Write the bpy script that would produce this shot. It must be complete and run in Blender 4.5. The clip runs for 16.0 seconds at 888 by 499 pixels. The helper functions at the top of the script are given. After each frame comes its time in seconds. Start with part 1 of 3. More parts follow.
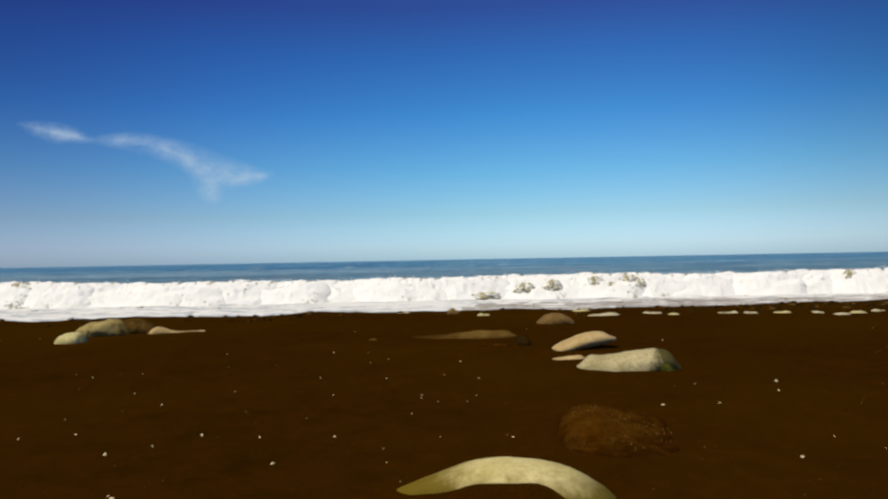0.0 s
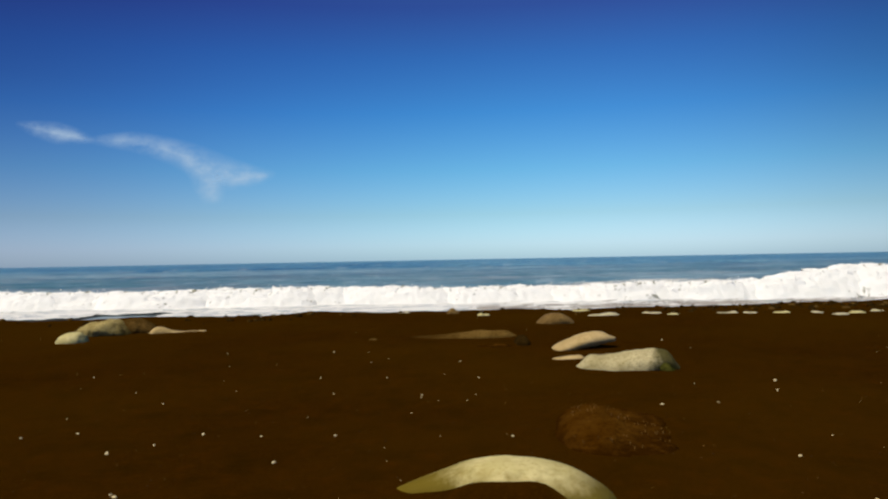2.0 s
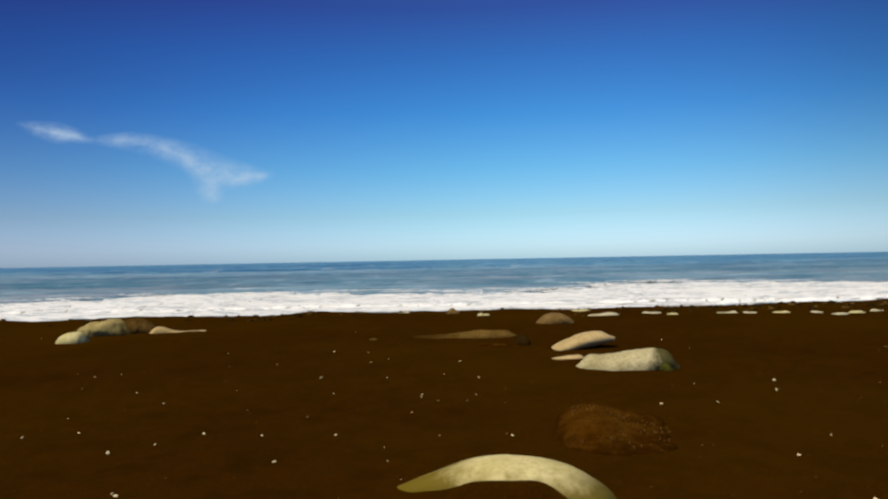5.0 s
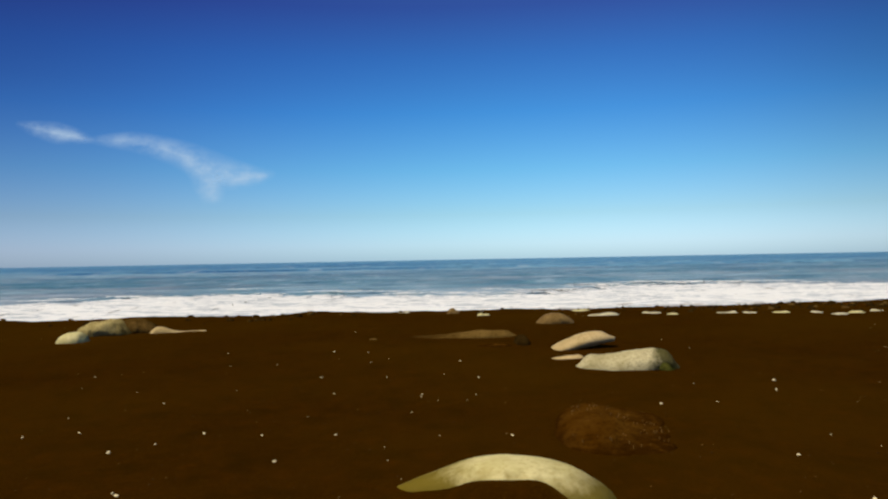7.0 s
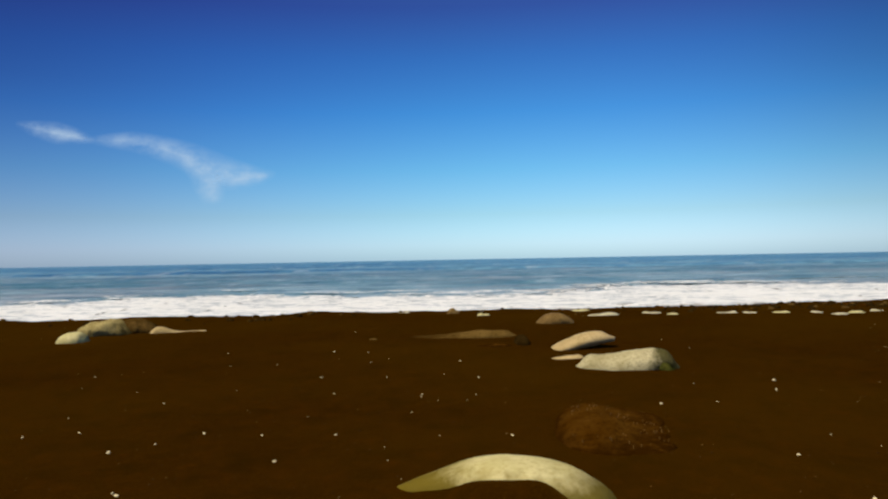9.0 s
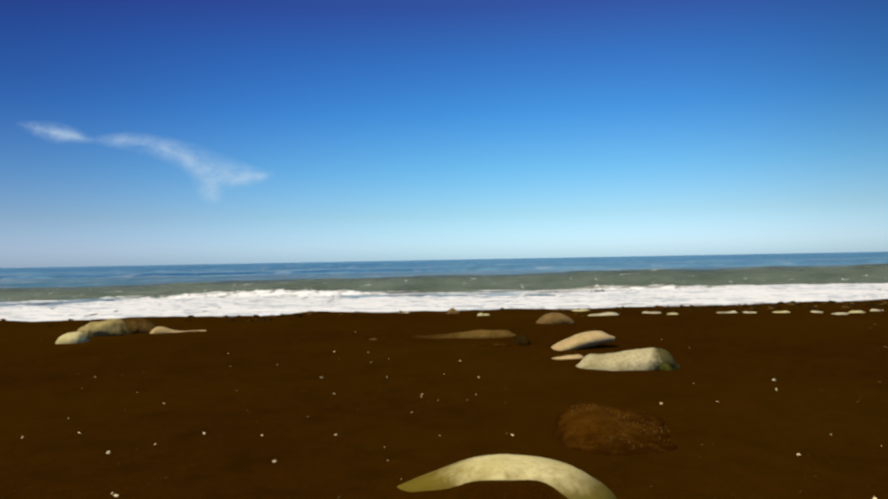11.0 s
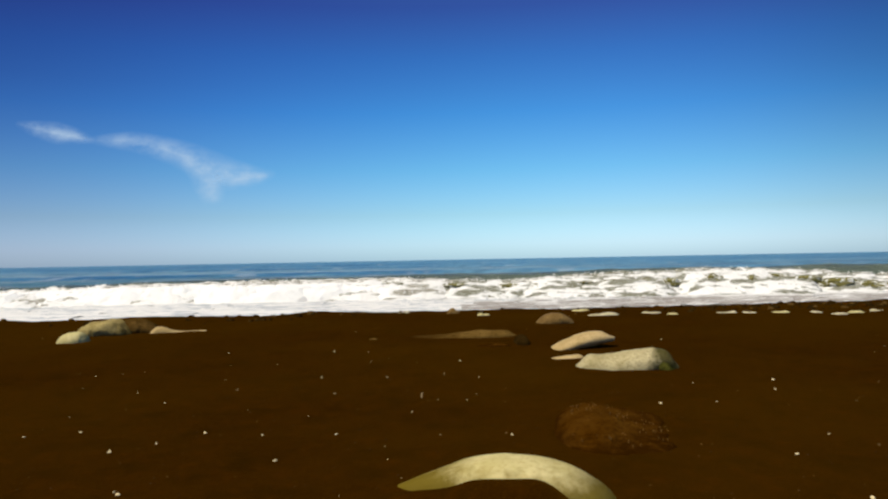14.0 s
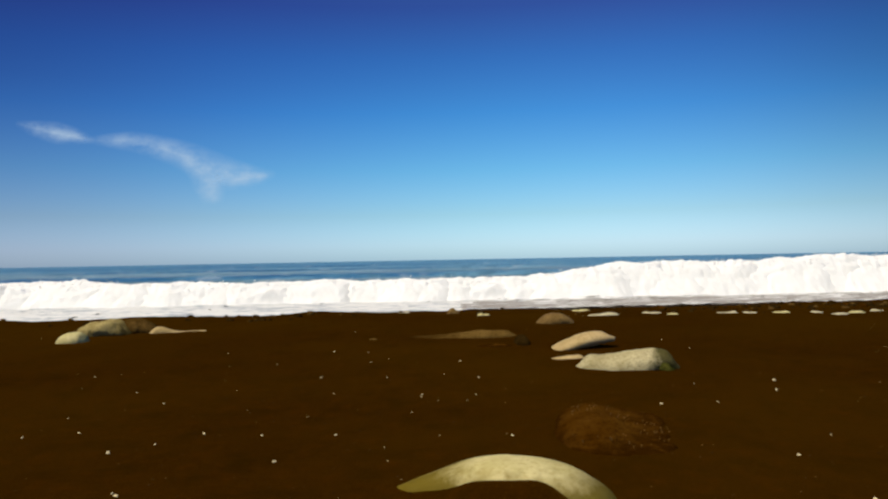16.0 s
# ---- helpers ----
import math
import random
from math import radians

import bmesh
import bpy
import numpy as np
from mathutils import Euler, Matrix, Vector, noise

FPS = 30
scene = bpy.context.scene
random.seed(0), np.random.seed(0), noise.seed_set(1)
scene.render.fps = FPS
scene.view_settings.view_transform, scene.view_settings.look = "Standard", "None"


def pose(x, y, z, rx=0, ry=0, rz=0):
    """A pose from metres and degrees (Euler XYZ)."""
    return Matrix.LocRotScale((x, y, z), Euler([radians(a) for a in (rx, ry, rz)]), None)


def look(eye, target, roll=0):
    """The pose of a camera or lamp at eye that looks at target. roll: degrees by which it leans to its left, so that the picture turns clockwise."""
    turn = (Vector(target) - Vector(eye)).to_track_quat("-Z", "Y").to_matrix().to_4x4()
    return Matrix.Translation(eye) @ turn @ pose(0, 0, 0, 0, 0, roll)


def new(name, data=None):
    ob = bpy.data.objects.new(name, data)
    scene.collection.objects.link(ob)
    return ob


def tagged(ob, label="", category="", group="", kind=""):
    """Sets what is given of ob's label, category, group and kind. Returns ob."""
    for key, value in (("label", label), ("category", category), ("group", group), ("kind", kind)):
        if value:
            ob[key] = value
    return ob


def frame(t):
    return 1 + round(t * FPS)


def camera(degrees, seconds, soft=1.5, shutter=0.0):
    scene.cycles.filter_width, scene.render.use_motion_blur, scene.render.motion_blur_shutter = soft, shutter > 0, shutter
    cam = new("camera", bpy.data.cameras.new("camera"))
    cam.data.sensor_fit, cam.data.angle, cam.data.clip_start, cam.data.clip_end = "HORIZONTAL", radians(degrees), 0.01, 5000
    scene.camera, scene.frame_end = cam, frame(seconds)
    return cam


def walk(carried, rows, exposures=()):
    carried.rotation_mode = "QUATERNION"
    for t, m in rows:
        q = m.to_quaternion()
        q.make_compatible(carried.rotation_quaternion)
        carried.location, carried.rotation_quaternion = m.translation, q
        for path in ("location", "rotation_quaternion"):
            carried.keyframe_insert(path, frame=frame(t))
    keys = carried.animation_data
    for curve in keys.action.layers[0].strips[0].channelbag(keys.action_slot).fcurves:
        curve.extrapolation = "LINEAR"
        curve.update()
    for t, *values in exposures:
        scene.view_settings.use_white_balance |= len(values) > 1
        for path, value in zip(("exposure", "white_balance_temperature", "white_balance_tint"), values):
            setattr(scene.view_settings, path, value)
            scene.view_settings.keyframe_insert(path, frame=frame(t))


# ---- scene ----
# A black-sand beach seen from just above the ground: half-buried stones, a berm, surf and open sea.
EYE = Vector((0.0, 0.0, 0.32))
SEA = -1.0                       # sea level below the sand at the camera

cam = camera(62, 16.0, soft=2.3)


def stand(ahead):
    """The camera's pose, leaning forward by that many metres."""
    return look(EYE + Vector((0, ahead, 0)), EYE + Vector((0, 10 + ahead, 0.138)), roll=-1.06)


walk(cam, [(0.0, stand(0.013)), (0.5, stand(0.010)), (1.0, stand(0.003)), (1.5, stand(0.003)), (2.0, stand(0.006)),
           (2.5, stand(0.012)), (3.0, stand(0.001)), (3.5, stand(0.005)), (4.0, stand(0.004)), (6.3, stand(0.0)),
           (13.5, stand(0.0)), (14.0, stand(-0.005)), (14.5, stand(0.012)), (15.0, stand(-0.003)),
           (15.5, stand(-0.004)), (16.0, stand(0.001))],
     exposures=[(0.0, -0.15), (2.0, -0.12), (4.0, -0.05), (7.5, 0.0), (12.5, 0.05), (14.5, 0.03), (16.0, -0.06)])

# ---- light ----
SUN_TO = Vector((-0.42, -0.32, 0.85)).normalized()
sun = new("sun", bpy.data.lights.new("sun", "SUN"))
sun.data.energy, sun.data.angle, sun.data.color = 4.6, radians(0.53), (1.0, 0.93, 0.79)
sun.matrix_world = look(SUN_TO * 60, (0, 0, 0))


class Nodes:
    """Short hand for building a node tree."""

    def __init__(self, tree):
        self.tree = tree
        tree.nodes.clear()

    def add(self, kind, inputs=None):
        n = self.tree.nodes.new(kind)
        for key, value in (inputs or {}).items():
            if isinstance(value, bpy.types.NodeSocket):
                self.tree.links.new(value, n.inputs[key])
            else:
                n.inputs[key].default_value = value
        return n

    def ramp(self, fac, stops, interpolation="LINEAR"):
        n = self.add("ShaderNodeValToRGB", {"Fac": fac})
        n.color_ramp.interpolation = interpolation
        el = n.color_ramp.elements
        while len(el) < len(stops):
            el.new(0.5)
        for e, (p, c) in zip(el, stops):
            e.position = p
            e.color = (*c, 1) if len(c) == 3 else c
        return n.outputs["Color"]

    def noise(self, vector, scale, detail=4.0, rough=0.55):
        return self.add("ShaderNodeTexNoise", {"Vector": vector, "Scale": scale, "Detail": detail, "Roughness": rough}).outputs["Fac"]

    def mix(self, fac, a, b, blend="MIX"):
        n = self.add("ShaderNodeMix")
        n.data_type, n.blend_type = "RGBA", blend
        for i, value in ((0, fac), (6, a), (7, b)):
            if isinstance(value, bpy.types.NodeSocket):
                self.tree.links.new(value, n.inputs[i])
            else:
                n.inputs[i].default_value = (*value, 1) if isinstance(value, tuple) and len(value) == 3 else value
        return n.outputs[2]

    def math(self, op, a, b=0.0, clamp=False):
        n = self.add("ShaderNodeMath", {0: a, 1: b})
        n.operation, n.use_clamp = op, clamp
        return n.outputs[0]


def grey(v):
    return (v, v, v)


world = bpy.data.worlds.new("sky")
scene.world = world
world.use_nodes = True
w = Nodes(world.node_tree)
sky = w.add("ShaderNodeTexSky")
sky.sky_type, sky.sun_disc = "NISHITA", False
sky.sun_elevation, sky.sun_rotation = math.asin(SUN_TO.z), math.atan2(SUN_TO.x, SUN_TO.y)
sky.air_density, sky.dust_density, sky.ozone_density = 1.0, 0.6, 2.0
way = w.add("ShaderNodeTexCoord").outputs["Generated"]
xyz = w.add("ShaderNodeSeparateXYZ", {0: way})
tint = w.ramp(w.math("MULTIPLY", xyz.outputs["Z"], 2.0, True),
              [(0.0, (0.485, 0.685, 1.04)), (0.04, (0.485, 0.650, 0.975)), (0.12, (0.370, 0.530, 0.71)), (0.24, (0.225, 0.47, 0.675)),
               (0.39, (0.118, 0.36, 0.65)), (0.53, (0.093, 0.258, 0.55)), (0.65, (0.098, 0.160, 0.42)), (1.0, (0.16, 0.23, 0.36))])
aside = w.ramp(w.math("ADD", w.math("MULTIPLY", xyz.outputs["X"], 0.833), 0.5, True),
               [(0.05, (0.43, 0.325, 0.45)), (0.27, (0.69, 0.69, 0.79)), (0.5, (0.87, 0.93, 0.89)), (0.68, (0.98, 0.965, 0.93)),
                (0.82, (0.87, 0.83, 0.81)), (0.95, (0.56, 0.52, 0.51))], "B_SPLINE")
low = w.ramp(w.math("MULTIPLY", xyz.outputs["Z"], 2.0, True), [(0.0, grey(0.40)), (0.45, grey(0.0))])
aside = w.mix(low, aside, (0.87, 0.95, 0.98))
shade = w.mix(1.0, w.mix(1.0, sky.outputs[0], tint, "MULTIPLY"), aside, "MULTIPLY")
gain = w.add("ShaderNodeVectorMath", {0: shade, 1: (2.35, 2.35, 2.25)})
gain.operation = "MULTIPLY"
shade = gain.outputs[0]
w.add("ShaderNodeOutputWorld", {"Surface": w.add("ShaderNodeBackground", {"Color": shade, "Strength": 0.1}).outputs[0]})


# ---- materials ----
def material(name):
    m = bpy.data.materials.new(name)
    m.use_nodes = True
    return m, Nodes(m.node_tree)


def finish(n, shader):
    n.add("ShaderNodeOutputMaterial", {"Surface": shader.outputs[0]})


def bumped(n, height, strength, distance):
    return n.add("ShaderNodeBump", {"Height": height, "Strength": strength, "Distance": distance}).outputs[0]


def sand_material():
    m, n = material("black_sand")
    p = n.add("ShaderNodeTexCoord").outputs["Object"]
    grain = n.math("ADD", n.math("MULTIPLY", n.noise(p, 900, 2), 0.5), n.math("MULTIPLY", n.noise(p, 260, 3, 0.7), 0.5))
    broad = n.noise(p, 3.5, 5)
    streak = n.noise(p, 26, 4)
    wide = n.noise(p, 0.7, 3)
    c = n.ramp(broad, [(0.3, (0.0138, 0.0040, 0.0001)), (0.7, (0.0210, 0.0064, 0.0002))])
    c = n.mix(n.ramp(grain, [(0.52, grey(0)), (0.66, grey(0.9))]), c, (0.052, 0.020, 0.001))
    c = n.mix(n.ramp(streak, [(0.50, grey(0)), (0.72, grey(0.75))]), c, (0.032, 0.0088, 0.0002))
    c = n.mix(n.ramp(n.noise(p, 11, 5, 0.6), [(0.50, grey(0)), (0.70, grey(0.7))]), c, (0.0095, 0.0036, 0.0001))
    c = n.mix(n.ramp(wide, [(0.4, grey(0)), (0.65, grey(0.5))]), c, (0.033, 0.0135, 0.0003))
    h = n.math("ADD", n.math("MULTIPLY", grain, 0.4), streak)
    finish(n, n.add("ShaderNodeBsdfPrincipled", {"Base Color": c, "Roughness": 0.95, "Specular IOR Level": 0.0,
                                                  "Sheen Weight": 0.048, "Sheen Roughness": 0.5, "Sheen Tint": (1.0, 0.46, 0.02, 1),
                                                  "Normal": bumped(n, h, 0.8, 0.005)}))
    return m


def stone_material(name, low, high, dark, pits=0.5, gloss=0.05, second_tone=None, spread=(), foot_fade=None):
    """The colour laid over is dust, painted shade or an olive tone; spread: where along the stone it is (full, none),
    in pairs;
    the last pair gives the heights over the foot between which the same colour thins out."""
    m, n = material(name)
    p = n.add("ShaderNodeTexCoord").outputs["Object"]
    broad = n.noise(p, 14, 5)
    fine = n.noise(p, 130, 5, 0.65)
    vein = n.noise(n.add("ShaderNodeMapping", {"Vector": p, "Scale": (0.35, 1.0, 1.5)}).outputs[0], 60, 4, 0.6)
    c = n.ramp(broad, [(0.32, low), (0.68, high)])
    c = n.mix(n.ramp(fine, [(0.35, grey(pits)), (0.52, grey(0))]), c, dark)
    c = n.mix(n.ramp(vein, [(0.56, grey(0)), (0.72, grey(0.35))]), c, dark)
    if second_tone:
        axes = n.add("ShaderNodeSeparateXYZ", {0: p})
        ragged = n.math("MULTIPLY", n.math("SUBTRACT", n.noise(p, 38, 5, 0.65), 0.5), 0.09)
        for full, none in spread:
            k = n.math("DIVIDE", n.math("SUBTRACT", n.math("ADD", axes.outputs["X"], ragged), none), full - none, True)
            c = n.mix(n.math("MULTIPLY", k, 0.92), c, second_tone)
        if foot_fade:
            k = n.math("DIVIDE", n.math("SUBTRACT", n.math("ADD", axes.outputs["Z"], n.math("MULTIPLY", ragged, 0.5)), foot_fade[1]), foot_fade[0] - foot_fade[1], True)
            c = n.mix(n.math("MULTIPLY", k, 0.9), c, second_tone)
    h = n.math("ADD", n.math("MULTIPLY", fine, 0.6), broad)
    finish(n, n.add("ShaderNodeBsdfPrincipled", {"Base Color": c, "Roughness": 0.9, "Specular IOR Level": gloss,
                                                  "Normal": bumped(n, h, 0.55, 0.006)}))
    return m


def foam_material(name, gaps, stretch, low=(0.10, 0.10, 0.045), white=1.0):
    """White sea foam; gaps in 0..1 says how much water shows between its streaks."""
    m, n = material(name)
    p = n.add("ShaderNodeTexCoord").outputs["Object"]
    place = n.add("ShaderNodeNewGeometry").outputs["Position"]
    q = n.add("ShaderNodeMapping", {"Vector": p, "Scale": stretch}).outputs[0]
    drift = n.noise(n.add("ShaderNodeMapping", {"Vector": place, "Scale": (0.25, 0.15, 0.0)}).outputs[0], 1.0, 2)
    broad = n.noise(p, 1.6, 4)
    fine = n.noise(p, 12, 6, 0.65)
    c = n.ramp(broad, [(0.3, (0.88 * white, 0.86 * white, 0.80 * white)), (0.55, (0.94 * white, 0.92 * white, 0.87 * white))])
    lace = n.add("ShaderNodeTexNoise", {"Vector": q, "Scale": 1.0, "Detail": 6.0, "Roughness": 0.62, "Distortion": 0.6}).outputs["Fac"]
    lace = n.math("ADD", lace, n.math("MULTIPLY", n.math("SUBTRACT", drift, 0.5), 0.22))
    edge = 0.78 - 0.36 * gaps
    hole = n.ramp(lace, [(edge, grey(0.0)), (edge + 0.07, grey(0.9))])
    thread = n.add("ShaderNodeTexNoise", {"Vector": q, "Scale": 3.2, "Detail": 5.0, "Roughness": 0.6, "Distortion": 1.5}).outputs["Fac"]
    thread = n.ramp(n.math("ABSOLUTE", n.math("SUBTRACT", thread, 0.5)), [(0.008, grey(0.55)), (0.035, grey(1.0))])
    c = n.mix(n.math("MULTIPLY", hole, thread), c, low)
    h = n.math("ADD", fine, broad)
    d = n.add("ShaderNodeBsdfDiffuse", {"Color": c, "Normal": bumped(n, h, 0.25, 0.03)})
    t = n.add("ShaderNodeBsdfTranslucent", {"Color": c})
    finish(n, n.add("ShaderNodeMixShader", {0: 0.10, 1: d.outputs[0], 2: t.outputs[0]}))
    return m


def water_shader(n, deep, shallow, stretch, roughness=0.3, strength=0.9):
    p = n.add("ShaderNodeTexCoord").outputs["Object"]
    q = n.add("ShaderNodeMapping", {"Vector": p, "Scale": stretch}).outputs[0]
    chop = n.noise(q, 1.0, 6, 0.6)
    small = n.noise(q, 5.0, 4, 0.6)
    c = n.ramp(chop, [(0.35, deep), (0.65, shallow)])
    h = n.math("ADD", chop, n.math("MULTIPLY", small, 0.3))
    s = n.add("ShaderNodeBsdfPrincipled", {"Base Color": c, "Roughness": roughness, "IOR": 1.33, "Specular IOR Level": 0.2,
                                            "Normal": bumped(n, h, strength, 0.35)})
    return s, q, p


def sea_material(name, silty):
    m, n = material(name)
    p = n.add("ShaderNodeTexCoord").outputs["Object"]
    near = n.noise(n.add("ShaderNodeMapping", {"Vector": p, "Scale": (0.10, 0.50, 1.0)}).outputs[0], 1.0, 6, 0.62)
    mid = n.noise(n.add("ShaderNodeMapping", {"Vector": p, "Scale": (0.022, 0.13, 1.0)}).outputs[0], 1.0, 5, 0.62)
    far = n.noise(n.add("ShaderNodeMapping", {"Vector": p, "Scale": (0.004, 0.022, 1.0)}).outputs[0], 1.0, 5, 0.62)
    dash = n.noise(n.add("ShaderNodeMapping", {"Vector": p, "Scale": (0.45, 1.3, 1.0)}).outputs[0], 1.0, 5, 0.65)
    near = n.math("ADD", n.math("MULTIPLY", near, 0.5), n.math("MULTIPLY", dash, 0.5))
    blend = n.math("ADD", n.math("MULTIPLY", near, 0.45), n.math("ADD", n.math("MULTIPLY", mid, 0.32), n.math("MULTIPLY", far, 0.23)))
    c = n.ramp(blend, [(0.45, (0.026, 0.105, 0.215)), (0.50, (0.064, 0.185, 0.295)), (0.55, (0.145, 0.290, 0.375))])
    if silty:
        away = n.math("MULTIPLY", n.add("ShaderNodeSeparateXYZ", {0: p}).outputs["Y"], 0.005, True)
        silt = n.ramp(away, [(0.10, grey(0.95)), (0.30, grey(0.80)), (0.95, grey(0.0))])
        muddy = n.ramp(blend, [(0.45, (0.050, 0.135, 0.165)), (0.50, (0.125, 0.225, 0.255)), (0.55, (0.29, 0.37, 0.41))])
        sandy = n.noise(n.add("ShaderNodeMapping", {"Vector": p, "Scale": (0.085, 0.20, 1.0)}).outputs[0], 1.0, 5, 0.7)
        muddy = n.mix(n.ramp(sandy, [(0.48, grey(0)), (0.62, grey(0.6))]), muddy, (0.265, 0.255, 0.265))
        c = n.mix(silt, c, muddy)
    # Shade and sky sheen of ripples put into the colour; the bump omits them.
    ripple_shade = n.noise(n.add("ShaderNodeMapping", {"Vector": p, "Scale": (0.42, 0.17, 1.0)}).outputs[0], 1.0, 3, 0.6)
    c = n.mix(n.ramp(ripple_shade, [(0.56, grey(0)), (0.66, grey(0.6))]), c, (0.050, 0.120, 0.165))
    c = n.mix(n.ramp(ripple_shade, [(0.32, grey(0.5)), (0.42, grey(0))]), c, (0.34, 0.41, 0.46))
    h = n.math("ADD", near, n.math("ADD", mid, far))
    finish(n, n.add("ShaderNodeBsdfPrincipled", {"Base Color": c, "Roughness": 0.4, "IOR": 1.33, "Specular IOR Level": 0.14,
                                                  "Normal": bumped(n, h, 0.8, 0.5)}))
    return m


def swell_material(name="green_swell", deep=(0.070, 0.090, 0.063), shallow=(0.120, 0.144, 0.105), clear=0.64, stretch=(0.5, 1.2, 1.2), relief=0.7):
    """clear: how much of the water stays free of foam lace."""
    m, n = material(name)
    s, q, p = water_shader(n, deep, shallow, stretch, 0.25, relief)
    lace = n.add("ShaderNodeTexNoise", {"Vector": q, "Scale": 3.0, "Detail": 7.0, "Roughness": 0.65, "Distortion": 1.2}).outputs["Fac"]
    foam = n.add("ShaderNodeBsdfDiffuse", {"Color": (0.85, 0.84, 0.80, 1)})
    fac = n.ramp(lace, [(clear, grey(0)), (clear + 0.06, grey(0.8))])
    finish(n, n.add("ShaderNodeMixShader", {0: fac, 1: s.outputs[0], 2: foam.outputs[0]}))
    return m


def cloud_material():
    m, n = material("cloud_wisp")
    uv = n.add("ShaderNodeTexCoord").outputs["UV"]
    p = n.add("ShaderNodeTexCoord").outputs["Object"]
    q = n.add("ShaderNodeMapping", {"Vector": p, "Scale": (1.0, 1.0, 1.6)}).outputs[0]
    s = n.add("ShaderNodeSeparateXYZ", {0: uv})
    v = n.math("ABSOLUTE", n.math("SUBTRACT", s.outputs["Y"], 0.5))
    u = n.math("ABSOLUTE", n.math("SUBTRACT", s.outputs["X"], 0.5))
    soft = n.math("MULTIPLY", n.math("SUBTRACT", 0.5, v), 2.0, True)
    ends = n.math("MULTIPLY", n.math("SUBTRACT", 0.5, u), 6.0, True)
    puffs = n.ramp(n.noise(q, 0.011, 6, 0.62), [(0.34, grey(0.15)), (0.62, grey(1))])
    a = n.math("MULTIPLY", n.math("MULTIPLY", soft, ends), puffs)
    a = n.math("MULTIPLY", a, 0.54, True)
    d = n.add("ShaderNodeEmission", {"Color": (0.58, 0.75, 0.92, 1), "Strength": 0.85})
    finish(n, n.add("ShaderNodeMixShader", {0: a, 1: n.add("ShaderNodeBsdfTransparent").outputs[0], 2: d.outputs[0]}))
    return m


SAND = sand_material()
PALE = stone_material("pale_stone", (0.38, 0.32, 0.12), (0.58, 0.50, 0.24), (0.24, 0.18, 0.05))
# Pale stone turning dark olive towards both ends and the foot.
PALE_OLIVE = stone_material("olive_edged_pale_stone", (0.42, 0.35, 0.13), (0.62, 0.53, 0.26), (0.30, 0.22, 0.06), 0.45, 0.05, (0.120, 0.083, 0.006),
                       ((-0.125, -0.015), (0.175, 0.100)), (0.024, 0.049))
WARM = stone_material("warm_stone", (0.38, 0.27, 0.11), (0.50, 0.36, 0.17), (0.18, 0.11, 0.03))
# The shade at its right end is painted into the colour.
OLIVE = stone_material("olive_stone", (0.33, 0.27, 0.125), (0.52, 0.44, 0.245), (0.14, 0.11, 0.03), 0.5, 0.05, (0.040, 0.034, 0.004), ((0.084, 0.052),))
SLAB = stone_material("dusty_slab", (0.075, 0.040, 0.007), (0.150, 0.088, 0.022), (0.030, 0.012, 0.001), 0.6, 0.0, (0.020, 0.0072, 0.0003), ((-0.20, 0.06),))
# Right end darkened in the colour, as the boulder's shaded side.
DULL = stone_material("dull_olive_stone", (0.22, 0.165, 0.055), (0.39, 0.305, 0.12), (0.12, 0.085, 0.02), 0.5, 0.05, (0.060, 0.040, 0.007), ((0.115, 0.050),))
RUST = stone_material("rust_stone", (0.130, 0.076, 0.022), (0.205, 0.128, 0.042), (0.05, 0.02, 0.004))
CRUST = stone_material("sandy_stone", (0.042, 0.0145, 0.0005), (0.082, 0.034, 0.004), (0.020, 0.006, 0.0003), 0.7, 0.0,
                       (0.018, 0.0058, 0.0002), (), (0.000, 0.015))
TAN = stone_material("tan_crust", (0.042, 0.020, 0.003), (0.115, 0.066, 0.017), (0.026, 0.010, 0.0008), 0.6, 0.0)
BLACK = stone_material("black_pebble", (0.012, 0.006, 0.001), (0.035, 0.019, 0.004), (0.008, 0.004, 0.001), 0.5, 0.0)
GLINT = stone_material("white_pebble", (0.62, 0.48, 0.24), (0.80, 0.66, 0.38), (0.4, 0.3, 0.14), 0.3)
CHALK = stone_material("chalky_stone", (0.38, 0.32, 0.17), (0.56, 0.49, 0.31), (0.24, 0.18, 0.08))
GOLD = stone_material("golden_grain", (0.08, 0.036, 0.006), (0.20, 0.11, 0.028), (0.05, 0.02, 0.004), 0.3)
# Dark tone for the shade in the grey-green stone's notch.
NOTCH_SHADE = stone_material("notch_shade_tone", (0.022, 0.024, 0.004), (0.060, 0.056, 0.010), (0.012, 0.012, 0.002), 0.8, 0.0)
FOAM = foam_material("sea_foam", 0.26, (2.2, 2.2, 2.2), (0.16, 0.15, 0.08), 0.95)
CHURN = foam_material("churned_foam", 0.56, (2.6, 2.6, 1.8), (0.15, 0.14, 0.06), 0.94)
SPILL = foam_material("streaked_foam", 0.87, (0.75, 2.7, 4.2), (0.100, 0.098, 0.040), 0.89)
THICK = foam_material("thick_spilling_foam", 0.76, (0.75, 2.7, 4.2), (0.22, 0.20, 0.14), 0.88)
LACE = foam_material("lacy_foam", 0.78, (0.55, 2.8, 1.0), (0.40, 0.43, 0.45), 0.83)
SILT = foam_material("sandy_backwash", 0.98, (0.6, 3.2, 1.0), (0.24, 0.21, 0.18), 0.80)
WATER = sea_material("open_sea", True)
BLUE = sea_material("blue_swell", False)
SWELL = swell_material()
FROTHY = swell_material("frothy_hollow", (0.17, 0.145, 0.050), (0.36, 0.31, 0.15), 0.46, (1.8, 2.2, 0.9), 0.08)
